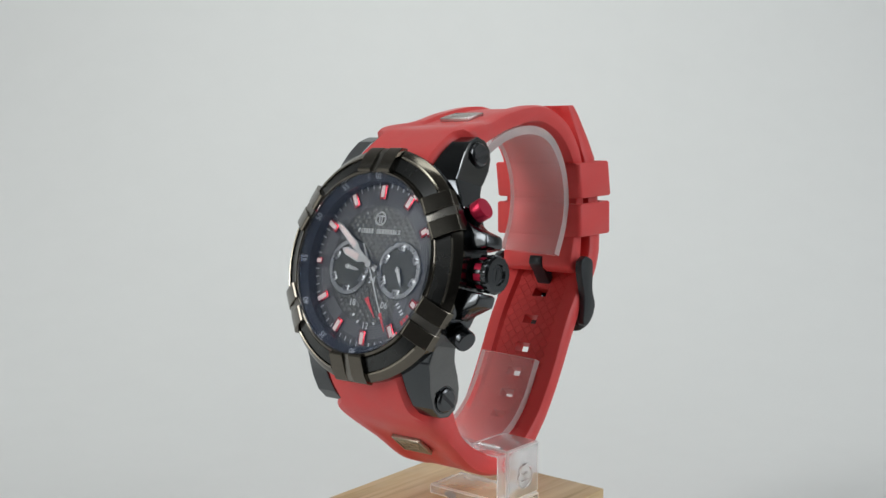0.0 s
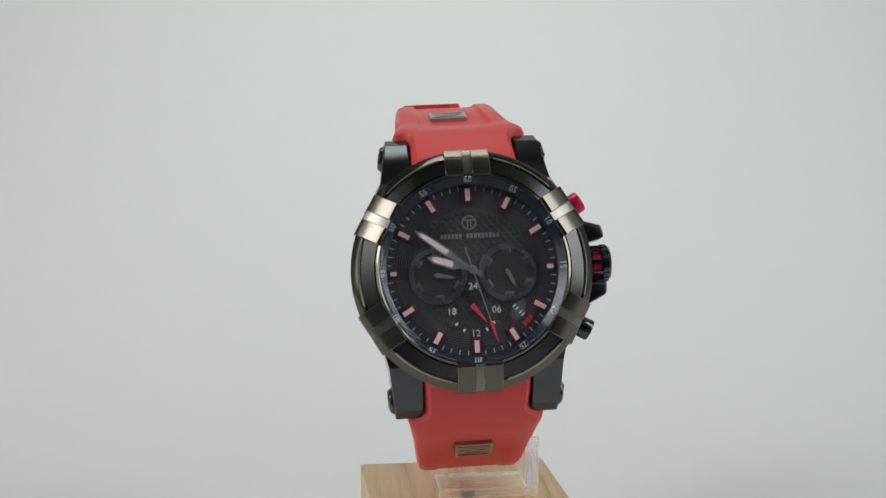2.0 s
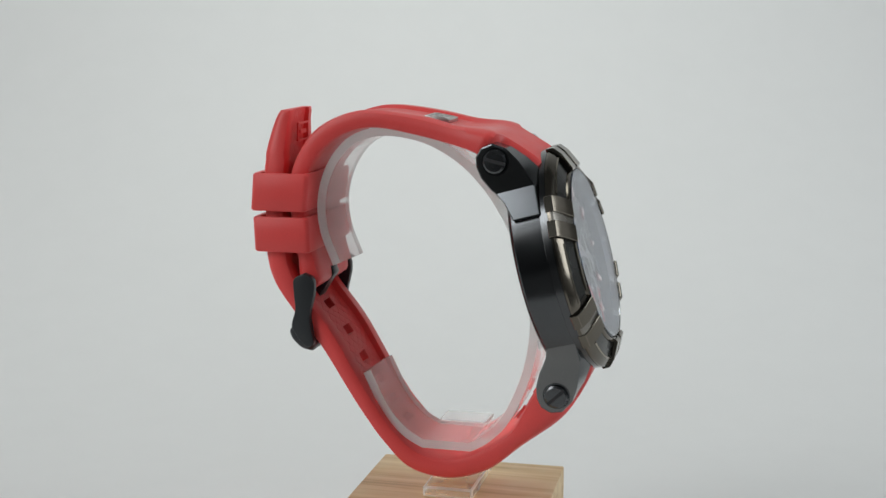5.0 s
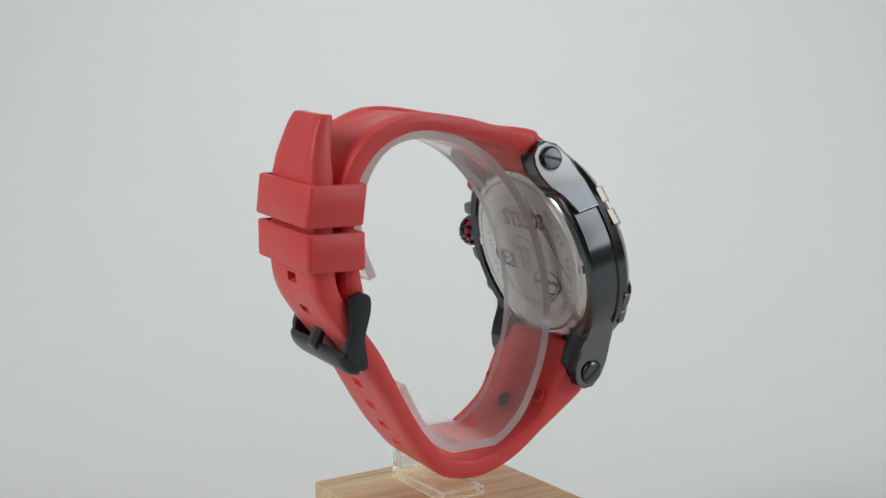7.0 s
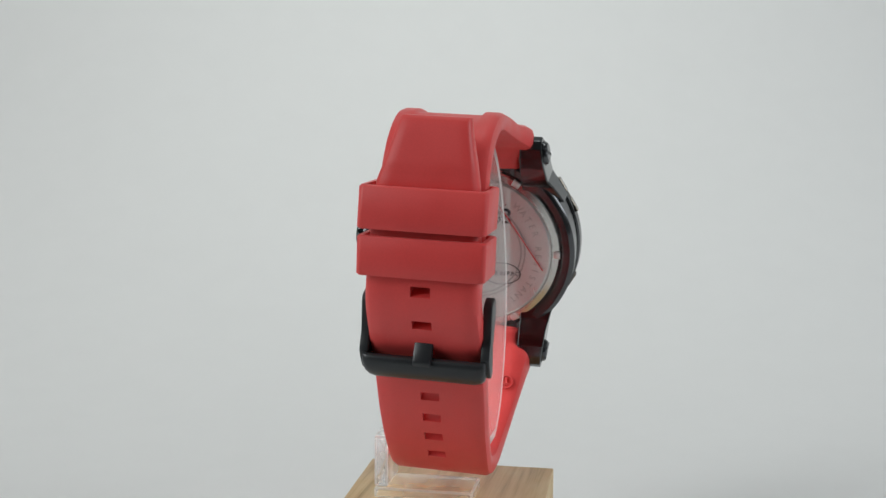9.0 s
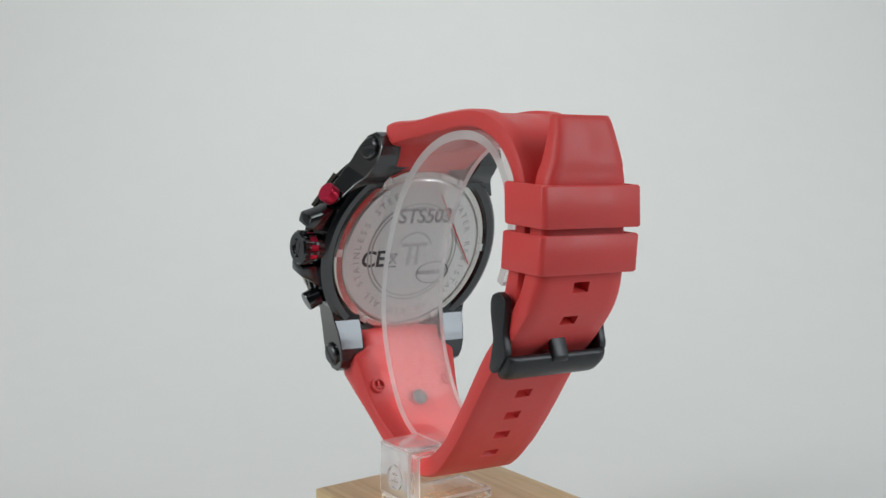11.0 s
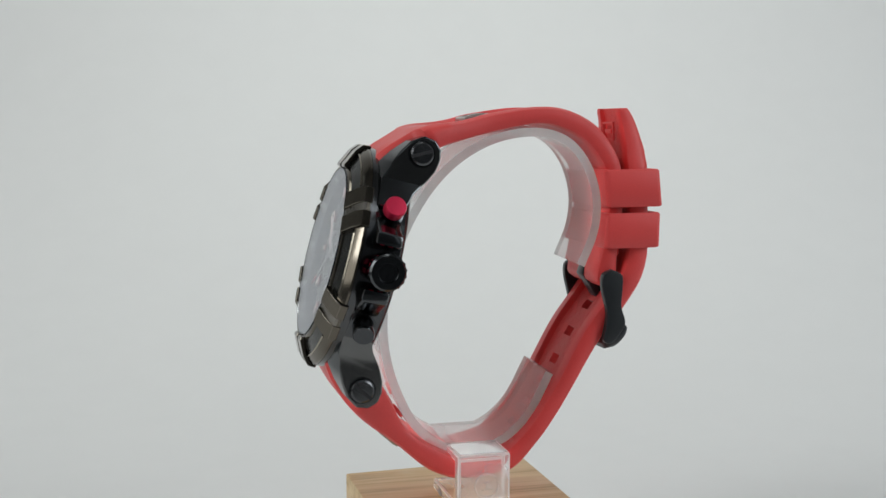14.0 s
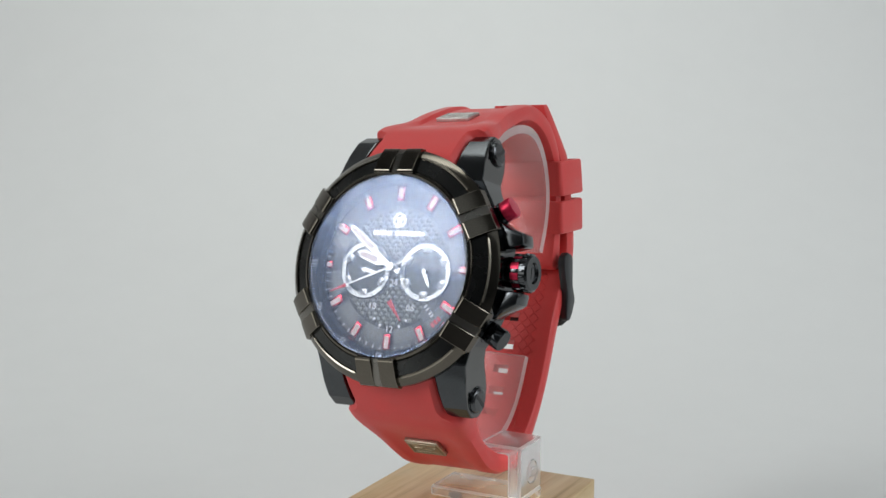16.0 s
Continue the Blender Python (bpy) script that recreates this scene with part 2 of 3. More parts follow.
def letters(text, size, m, spread=1.0, bold=0.0):
    """Flat raised lettering in the xy plane, centred, moved by m."""
    cu = bpy.data.curves.new("t", "FONT")
    cu.body, cu.size, cu.align_x, cu.align_y, cu.extrude = text, size, "CENTER", "CENTER", 0.03
    cu.space_character, cu.resolution_u, cu.offset = spread, 3, bold * size
    ob = bpy.data.objects.new("t", cu)
    scene.collection.objects.link(ob)
    me = bpy.data.meshes.new_from_object(ob.evaluated_get(bpy.context.evaluated_depsgraph_get()))
    bpy.data.objects.remove(ob)
    bm = bmesh.new()
    bm.from_mesh(me)
    bpy.data.meshes.remove(me)
    bm.transform(m)
    return bm


def rz(a):
    return Matrix.Rotation(radians(a), 4, "Z")


def shift(x, y, z):
    return Matrix.Translation((x, y, z))


# ---- the place: seamless sweep, unseen panels at the sides and above, dark room in front ----
FLOOR = -26.0 * U


def sweep():
    """Paper that lies flat from just before the block and curves up behind it."""
    r = 0.34
    prof = [(-0.15, FLOOR)]
    prof += [(0.12 + r * math.sin(radians(a)), FLOOR + r - r * math.cos(radians(a))) for a in range(0, 91, 2)]
    prof += [(0.46, 0.9), (0.464, 0.9)]
    prof += [(0.12 + (r + 0.004) * math.sin(radians(a)), FLOOR + r - (r + 0.004) * math.cos(radians(a))) for a in range(90, -1, -2)]
    prof += [(-0.15, FLOOR - 0.004)]
    bm = prism(prof, -0.75, 0.75)
    bm.transform(Matrix(((0, 0, 1, 0), (1, 0, 0, 0), (0, 1, 0, 0), (0, 0, 0, 1))))
    bm.transform(Matrix.Scale(1 / U, 4))
    ob = part("backdrop", bm, PAPER, None, "plain white seamless paper backdrop", sharp=50)
    return tagged(ob, category="backdrop", kind="structure")


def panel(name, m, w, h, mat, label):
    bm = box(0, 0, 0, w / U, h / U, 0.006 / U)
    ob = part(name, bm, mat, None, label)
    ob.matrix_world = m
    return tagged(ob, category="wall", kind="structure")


sweep()
# unseen dark surface where the paper ends, added for dark low reflections
panel("floor", pose(0, -0.68, FLOOR - 0.009), 3.0, 1.64, DARK_SURROUND, "unseen dark table top added in front of the paper")
# unseen panels, added to set the bounce light and what the metal mirrors
panel("side_panel_left", pose(-0.76, 0.0, 0.4, 0, 90, 0), 0.9, 1.3, SIDE_PANEL, "unseen pale panel added at the side for bounce and reflections")
panel("side_panel_right", pose(0.76, 0.0, 0.4, 0, 90, 0), 0.9, 1.3, SIDE_PANEL, "unseen pale panel added at the side for bounce and reflections")
panel("top_panel", pose(0, 0.0, 0.92), 1.52, 1.3, TOP_PANEL, "unseen grey panel added overhead to limit bounce")
panel("wall_front", pose(0, -1.5, 0.4, 90, 0, 0), 3.0, 2.2, DARK_SURROUND, "unseen dark wall added to close the room in front")

# ---- wooden block ----
wood = new("wooden_block")
tagged(wood, "square oiled oak display block with eased edges", "block")
bm = prism([(-20.1, -20.1), (20.1, -20.1), (20.1, 20.1), (-20.1, 20.1)], -26, 0.1, 0.3, 2)
part("body", move(bm, shift(1.9, 1.0, 0) @ rz(2.7)), OAK, wood)

# ---- acrylic stand ----
stand = new("watch_stand")
tagged(stand, "clear acrylic watch stand with an open ring and flat foot", "stand")


def ring_strip():
    mid = [(23.0, 47.3), (25.6, 54.0), (26.0, 60.5), (23.9, 67.0), (19.6, 71.8), (13.2, 73.5), (5.0, 72.2), (-2.6, 68.0),
           (-8.6, 61.5), (-13.2, 53.0), (-15.9, 44.0), (-16.6, 35.5), (-15.0, 26.6), (-11.3, 18.3), (-7.6, 14.2), (-4.3, 12.1)]
    other = [(5.4, 12.1), (9.0, 14.2), (12.9, 18.4), (16.8, 25.9)]
    path = np.vstack([spline(mid, 5), spline(other, 5)])
    bm = bmesh.new()
    rows = []
    for i, (y, z) in enumerate(path):
        a, b = path[max(i - 1, 0)], path[min(i + 1, len(path) - 1)]
        d = (b - a) / np.linalg.norm(b - a)
        n = np.array([d[1], -d[0]])
        rows.append([bm.verts.new((x, y + s * n[0], z + s * n[1])) for x, s in ((-7.0, 1.0), (7.2, 1.0), (7.2, -0.7), (-7.0, -0.7))])
    for p, q in zip(rows, rows[1:]):
        for k in range(4):
            bm.faces.new((p[k], p[(k + 1) % 4], q[(k + 1) % 4], q[k])).material_index = k % 2
    bm.faces.new(rows[0][::-1])
    bm.faces.new(rows[-1])
    bmesh.ops.recalc_face_normals(bm, faces=bm.faces)
    return bm


ring = part("ring", ring_strip(), ACRYLIC_RING, stand, "slightly hazy acrylic ring strip")
ring.data.materials.append(ACRYLIC_EDGE)
ring.visible_shadow = False
SKEW = rz(1.5)
post = prism([(7.3, 10.95), (13.2, 10.95), (13.2, 2.2), (16.0, 2.2), (16.0, 12.8), (7.3, 12.8)], -4.5, 6.0, 0.5, 2, 1)
post = part("post", move(post, SKEW @ Matrix(((1, 0, 0, 0), (0, 0, 1, 0), (0, 1, 0, 0), (0, 0, 0, 1)))), ACRYLIC, stand, "clear acrylic upright with an embossed round mark")
disc = move(join(lathe([(2.5, 0), (2.5, 0.25), (2.15, 0.25), (2.15, 0)], 40, closed=True), box(0, 0.7, 0.1, 1.6, 0.35, 0.2), box(0, -0.7, 0.1, 2.2, 0.3, 0.2), box(0, 0, 0.1, 0.4, 1.4, 0.2)),
            SKEW @ shift(16.02, 1.2, 6.6) @ Matrix.Rotation(radians(90), 4, "Y") @ rz(90))
part("mark", disc, ACRYLIC_RING, post, "embossed round mark")
post.visible_shadow = False
foot = part("foot", move(prism([(-4.1, -4.0), (16.0, -4.0), (16.0, 6.3), (-4.1, 6.3)], 0.02, 2.2, 0.45, 2, 1), SKEW), ACRYLIC, stand)
foot.visible_shadow = False
# bevel faces carry the edge glints as white material
for piece in (post, foot):
    piece.data.materials.append(ACRYLIC_GLINT)
blob = move(join(lathe([(0.0, 0.0), (0.9, 0.05), (0.9, 0.15), (0.0, 0.2)], 20)), SKEW @ shift(1.6, -4.05, 1.0) @ Matrix.Rotation(radians(90), 4, "X") @ Matrix.Diagonal((1.7, 0.75, 1, 1)))
part("mark", blob, ENGRAVED, foot, "small grey moulded mark")

dot = move(lathe([(0, 0.1), (1.6, 0.1), (1.7, 0), (0, 0)], 32), shift(1.2, -12.35, 17.5) @ Matrix.Rotation(radians(127), 4, "X"))
part("sticker", dot, STICKER, stand, "small dark green round sticker")

# ---- the watch ----
watch = new("wrist_watch")
tagged(watch, "black chronograph wrist watch with red silicone strap, buckled", "watch")
TILT = 15.2
CASE = shift(0, -23.6, 49.7) @ Matrix.Rotation(radians(90 - TILT), 4, "X")


def cpart(name, bm, mat, parent=None, label="", sharp=32.0):
    """A part given in the case's own axes: x to the crown, y to twelve, z out of the dial."""
    return part(name, move(bm, CASE), mat, parent or watch, label, sharp)


def strap(ctrl, holes=(), hollow_from=1e3):
    """Loft of rows (outer y, z, inner y, z, half width, middle x, dip); holes are (start, length) along the outer side;
    past hollow_from the inner face is sunk and has the moulded grid."""
    fine = spline(ctrl, 24)
    run = np.concatenate([[0], np.cumsum(np.hypot(np.diff(fine[:, 0]), np.diff(fine[:, 1])))])
    marks = set(np.arange(0, run[-1], 0.9)) | {run[-1]}
    for s, ln in holes:
        marks = {m for m in marks if not s - 0.3 < m < s + ln + 0.3} | {s, s + ln}
    marks = sorted(marks)
    bm = bmesh.new()
    grid = bm.loops.layers.uv.new("UVMap")
    rows = []
    for s in marks:
        yo, zo, yi, zi, hw, mx, dip = [np.interp(s, run, fine[:, k]) for k in range(7)]
        h = 1.75 / hw
        sunk = 1 - 0.28 * min(max((s - hollow_from) / 5, 0.0), 1.0)
        prof = [(-1, .36), (-.965, .12), (-.88, .0), (-.66, 0), (-.60, dip), (-h, dip), (h, dip), (.60, dip), (.66, 0), (.88, 0), (.965, .12), (1, .36),
                (1, .76), (.965, .94), (.90, 1), (.68, 1), (.64, sunk), (h, sunk), (-h, sunk), (-.64, sunk), (-.68, 1), (-.90, 1), (-.965, .94), (-1, .76)]
        rows.append([bm.verts.new((mx + hw * a, yo + (yi - yo) * d, zo + (zi - zo) * d)) for a, d in prof])
    n = len(rows[0])
    for i in range(len(rows) - 1):
        p, q = rows[i], rows[i + 1]
        mid = (marks[i] + marks[i + 1]) / 2
        gap = any(s < mid < s + ln for s, ln in holes)
        for k in range(n):
            if gap and k in (5, 17):
                continue
            fc = bm.faces.new((p[k], p[(k + 1) % n], q[(k + 1) % n], q[k]))
            if k in (16, 17, 18) and mid > hollow_from:
                fc.material_index = 1
                for lp in fc.loops:
                    lp[grid].uv = (lp.vert.co.x, marks[i] if lp.vert in p else marks[i + 1])
        if gap:
            bm.faces.new((p[5], q[5], q[18], p[18]))
            bm.faces.new((p[6], p[17], q[17], q[6]))
            bm.faces.new((p[5], p[18], p[17], p[6]))
            bm.faces.new((q[5], q[6], q[17], q[18]))
    bm.faces.new(rows[0][::-1])
    bm.faces.new(rows[-1])
    return bm


TOP = [(-18.8, 68.1, -15.2, 63.4, 9.9, 0, 0), (-17.0, 70.2, -13.6, 64.6, 9.85, 0, 0), (-11.2, 73.7, -8.8, 68.0, 9.9, 0, 0), (-9.9, 74.3, -7.2, 70.0, 12.4, 0, 0), (-7.4, 75.0, -5.5, 70.9, 12.2, 0, .05), (-1.5, 75.6, -1.5, 72.0, 11.1, 0, .16),
       (5, 77.1, 5, 73.5, 10.1, -.3, .2), (13.9, 78.2, 13.4, 74.9, 9.8, -.4, .2), (20, 77.5, 19, 74.0, 9.7, -.5, .1), (26, 74.4, 23.6, 71.4, 9.6, -.6, 0),
       (30.0, 69.2, 27.0, 67.2, 9.6, -.7, 0), (31.6, 64, 28.2, 63, 9.6, -.8, 0), (31.6, 57, 28.4, 57, 9.5, -.8, 0), (30.6, 50, 27.2, 50, 9.4, -.6, 0),
       (30.2, 44.4, 26.0, 44.4, 9.2, -.5, 0), (28.6, 42.6, 27.6, 42.6, 9.1, -.5, 0)]
LOW = [(-28.6, 30.9, -22.9, 31.0, 9.9, 0, 0), (-27.4, 27.4, -20.6, 30.6, 9.9, 0, 0), (-25.2, 23.4, -19.2, 28, 9.9, 0, 0), (-23.7, 21.5, -18.2, 26.4, 12.6, 0, 0), (-21, 18.8, -16.6, 23.6, 12.2, 0, 0), (-15, 14, -12.9, 16.8, 11.1, 0, .1),
       (-8, 8.2, -6.2, 12, 10.2, 0, .1), (0, 5.7, 0, 9.8, 10.0, 0, 0), (8, 7.2, 6.4, 11.0, 10.0, 0, 0), (13.4, 12.4, 11.4, 15.4, 10.2, 0, 0), (17.3, 17.6, 14.7, 20.0, 10.3, 0, 0), (20.6, 22.8, 17.6, 24.7, 10.4, -.1, 0),
       (26, 31.5, 22.7, 33.7, 10.4, -.3, 0), (31.5, 38.3, 28.0, 40.8, 10.35, -.5, 0), (35.5, 44.4, 31.6, 46.4, 10.2, -.6, 0), (37.0, 51, 32.6, 52, 9.9, -.7, 0),
       (36.9, 62, 32.7, 62, 9.4, -.8, 0), (37.1, 66.6, 32.6, 66.6, 8.9, -.9, 0), (36.9, 68.0, 32.5, 68.0, 8.55, -1.0, 0), (36.8, 70, 32.7, 70, 8.05, -1.2, 0), (35.5, 75, 32.3, 75, 6.75, -1.4, 0), (34.4, 77.5, 31.8, 77.5, 6.2, -1.5, 0), (33.9, 77.9, 32.1, 77.9, 6.0, -1.5, 0)]
HOLES = [(c + 3.8 - 1.0, 2.0) for c in (51.2, 56.8, 62.2, 67.9, 74.2, 80.7, 87.3, 94.3)]
upper = part("upper_strap", strap(TOP), RED, watch, sharp=40)
lower = part("lower_strap", strap(LOW, HOLES, 50.0), RED, watch, sharp=40)


for piece in (upper, lower):
    piece.data.materials.append(RED_GRID)


def plate(m, mat, parent):
    body = move(box(0, 0, 0, 7.2, 5.0, 0.9, 0.15), m)
    p = part("plate", body, mat, parent, "small rectangular metal plate with a worn relief")
    bars = [box(0, 1.75, 0.5, 6.2, 0.25, 0.16), box(0, -1.75, 0.5, 6.2, 0.25, 0.16), box(-3.0, 0, 0.5, 0.25, 3.7, 0.16), box(3.0, 0, 0.5, 0.25, 3.7, 0.16),
            box(-1.4, 0.0, 0.5, 2.0, 0.5, 0.16), box(1.4, 0.2, 0.5, 2.0, 0.5, 0.16), box(0, -0.8, 0.5, 3.4, 0.3, 0.16), box(0, 0.9, 0.5, 1.2, 0.5, 0.16)]
    part("relief", move(join(*bars), m), mat, p)


plate(shift(-0.8, 3.1, 76.2) @ Matrix.Rotation(radians(10), 4, "X"), PLATE, upper)
# the lower plate is darker and browner than the upper one
plate(shift(0.0, -15.2, 13.9) @ Matrix.Rotation(radians(138), 4, "X"), PLATE_BROWN, lower)


def keeper(lo, hi, shear, yc):
    """Rubber loop round both strap ends; shear leans its lower rim outwards."""
    bm = bmesh.new()
    outer, inner = rounded(11.25, 5.8, 1.0), rounded(10.25, 4.7, 0.7)
    loops = []
    for pts, z, grow in ((inner, lo, 0), (outer, lo, -.25), (outer, lo + .3, 0), (outer, hi - .3, 0), (outer, hi, -.25), (inner, hi, 0)):
        loops.append([bm.verts.new((-0.8 + x * (1 + grow / 11), yc + y * (1 + grow / 6) + shear * (1 - (z - lo) / (hi - lo)), z)) for x, y in pts])
    k = len(outer)
    for a, b in zip(loops, loops[1:] + loops[:1]):
        for i in range(k):
            bm.faces.new((a[i], a[(i + 1) % k], b[(i + 1) % k], b[i]))
    return bm


part("keeper", keeper(58.5, 65.9, 0.7, 32.7), RED, watch, sharp=45)
part("keeper", keeper(50.4, 57.3, -0.2, 33.0), RED, watch, sharp=45)

mark = [box(-0.9, 0, 0, 5.6, 0.35, 0.35), box(-0.9, 3.4, 0, 5.6, 0.35, 0.35), box(-3.6, 1.7, 0, 0.35, 3.4, 0.35), box(1.8, 1.7, 0, 0.35, 3.4, 0.35), box(-0.9, 1.7, 0, 3.2, 0.8, 0.3)]
part("moulded_frame", move(join(*mark), shift(0, 32.05, 71.6) @ Matrix.Rotation(radians(93), 4, "X")), RED, lower, "moulded rectangular frame inside the tail")

INSIDE = shift(0, -14.55, 20.45) @ Matrix.Rotation(radians(-58), 4, "X")
for side in (-1, 1):
    oval = [lathe([(1.5, -0.3), (1.5, 0.22), (1.15, 0.22), (1.15, -0.3)], 28, closed=True), box(0, 0, 0, 0.4, 1.8, 0.36), box(0, 0.5, 0, 1.6, 0.4, 0.36)]
    part("moulded_mark", move(join(*oval), INSIDE @ shift(8.6 * side, 0, 0)), RED, lower, "moulded round mark on the inner side")

# buckle
arm = spline([(28.2, 46.4), (30.3, 45.2), (30.4, 42.5), (30.2, 39.0), (31.0, 36.2), (30.6, 34.6), (28.4, 31.9), (26.6, 32.2), (26.9, 35.0), (27.2, 38.0), (26.2, 42.6), (26.4, 45.4), (28.2, 46.4)], 4)[:-1]
YZ = Matrix(((0, 0, 1, 0), (1, 0, 0, 0), (0, 1, 0, 0), (0, 0, 0, 1)))
buckle = part("buckle", move(prism([tuple(p) for p in arm], 10.2, 11.8, 0.45, 3), YZ @ shift(0, 0, -0.5)), BUCKLE, watch, "satin black metal pin buckle")
part("arm", move(prism([tuple(p) for p in arm], -11.8, -10.2, 0.45, 3), YZ @ shift(0, 0, -0.5)), BUCKLE, buckle)
bar = [(27.6, 30.3), (29.6, 30.8), (31.4, 32.5), (32.0, 34.4), (31.0, 35.2), (29.0, 33.4), (27.0, 31.9)]


def crossbar(profile):
    """Bar whose ends round upwards into the arms."""
    bm, rows = bmesh.new(), []
    cy, cz = sum(p[0] for p in profile) / len(profile), sum(p[1] for p in profile) / len(profile)
    for x, k, up in ((-11.7, .35, 1.5), (-11.65, .62, 1.0), (-11.3, .82, .5), (-10.6, .95, .15), (-9.6, 1, 0), (8.6, 1, 0), (9.6, .95, .15), (10.3, .82, .5), (10.65, .62, 1.0), (10.7, .35, 1.5)):
        rows.append([bm.verts.new((x, cy + (y - cy) * k + up * .35, cz + (z - cz) * k + up)) for y, z in profile])
    for p, q in zip(rows, rows[1:]):
        for i in range(len(p)):
            j = (i + 1) % len(p)
            bm.faces.new((p[i], p[j], q[j], q[i]))
    bm.faces.new(rows[0][::-1])
    bm.faces.new(rows[-1])
    bmesh.ops.recalc_face_normals(bm, faces=bm.faces)
    return bm


bar = [tuple(p) for p in spline(bar + bar[:1], 3)[:-1]]
part("crossbar", crossbar(bar), BUCKLE, buckle, sharp=50)
pin = [(26.0, 46.0), (27.4, 46.6), (28.8, 45.0), (30.0, 40.0), (31.9, 36.4), (32.6, 34.6), (32.2, 33.6), (31.0, 35.0), (29.0, 39.2), (26.6, 43.0), (25.5, 44.4)]
part("tongue", move(prism(pin, -2.2, 1.2, 0.3, 2), YZ), BUCKLE, buckle)

# case
cpart("case_body", lathe([(0, -5.6), (18.3, -5.9), (18.9, -6.9), (20.3, -7.2), (20.9, -6.9), (21.25, -6.4), (21.3, -2.0), (21.3, 0.9), (17.4, 1.2), (17.4, -0.6), (0, -0.6)], 128), CASEMETAL, None, "black plated steel case")
back = cpart("case_back", join(lathe([(0, -7.0), (16.0, -7.0), (16.4, -6.7), (16.4, -5.5), (0, -5.5)], 96),
                               *[move(box(0, 17.5, -6.5, 1.7, 1.5, 0.8, 0.1), rz(a)) for a in range(30, 390, 60)]), BACKSTEEL, None, "steel screw-down case back with engraving")
cpart("rim", lathe([(16.4, -6.5), (16.55, -6.9), (17.9, -6.75), (18.4, -6.3), (18.4, -5.5)], 96), STEEL, back, "mirror-polished rim")
FLIP = Matrix.Rotation(radians(180), 4, "Y")  # lettering that is read from behind


def round_text(text, radius, size, start, step, m):
    bits = []
    for i, ch in enumerate(text):
        if ch != " ":
            bits.append(letters(ch, size, m @ rz(start + step * i) @ shift(0, radius, 0)))
    return join(*bits)


BK = FLIP @ shift(0, 0, 7.03)
cpart("engraving", round_text("WATER RESISTANT 10 ATM", 13.6, 2.0, -42, -7.2, BK), FAINT_ENGRAVED, back, "engraved capital lettering")
cpart("engraving", round_text("ALL STAINLESS STEEL", 13.4, 2.1, 150, -7.2, BK), ENGRAVED, back, "engraved capital lettering")
cpart("number", letters("STS503", 4.6, BK @ shift(1.4, 7.9, 0), 0.95, 0.02), PRINT_SLOT_BLACK, back, "black printed lettering")
cpart("mark", letters("CE", 5.0, BK @ shift(-9.2, -1.7, 0), 0.95, 0.02), PRINT_SLOT_BLACK, back, "black printed approval mark")
cpart("mark", join(*[move(box(0, y, 0.05, w, 0.3, 0.1), BK @ shift(-4.8, -1.5, 0) @ rz(a)) for y, w, a in ((0, 2.6, 52), (0, 2.6, -52), (1.1, 1.9, 0), (-1.7, 1.9, 0))]), PRINT_SLOT_BLACK, back, "black crossed bin mark")
oval = lathe([(3.4, 0), (3.4, 0.06), (3.15, 0.06), (3.15, 0)], 48, closed=True)
cpart("stamp", join(move(oval, BK @ shift(5.8, -5.0, 0) @ Matrix.Diagonal((1.25, 0.75, 1, 1))), letters("MADE IN P.R.C", 1.3, BK @ shift(5.8, -5.0, 0), 0.92, 0.02)), PRINT_SLOT_BLACK, back, "black oval stamp with lettering")
emblem = [lathe([(a, 0), (a, 0.05), (a - 0.35, 0.05), (a - 0.35, 0)], 60, closed=True) for a in (11.0, 10.2)]
emblem += [lathe([(4.6, 0), (4.6, 0.05), (4.1, 0.05), (4.1, 0)], 40, 20, 160, closed=True), box(-1.0, -0.8, 0.03, 0.8, 4.4, 0.06), box(1.0, -0.8, 0.03, 0.8, 4.4, 0.06), box(0, 1.6, 0.03, 6.4, 0.8, 0.06)]
cpart("emblem", join(*[move(e, BK) for e in emblem]), FAINT_ENGRAVED, back, "engraved rings and plain emblem")
film = cpart("film", lathe([(0, -7.55), (16.6, -7.45), (16.9, -7.3), (16.6, -7.35), (0, -7.42)], 72), FILM, back, "clear protective film with a red line")
film.visible_shadow = False
cpart("line", move(box(0, 0, 0, 0.25, 20.0, 0.03), BK @ shift(9.2, 4.9, 0.62) @ rz(33.5)), PRINT_RED, back, "thin red pull line")

# lugs
LUG = [(11.5, 0.9), (16.6, 0.7), (19.6, -0.7), (21.9, -2.3), (24.4, -4.6), (25.9, -7.1), (25.6, -9.3), (24.2, -10.7), (22.3, -11.0), (20.0, -10.5), (17.6, -9.2), (15.0, -7.2), (11.5, -5.8)]
SIDE = Matrix(((0, 0, 1, 0), (1, 0, 0, 0), (0, 1, 0, 0), (0, 0, 0, 1)))


CASE_U = Matrix.LocRotScale(CASE.translation * U, CASE.to_quaternion(), None).inverted()


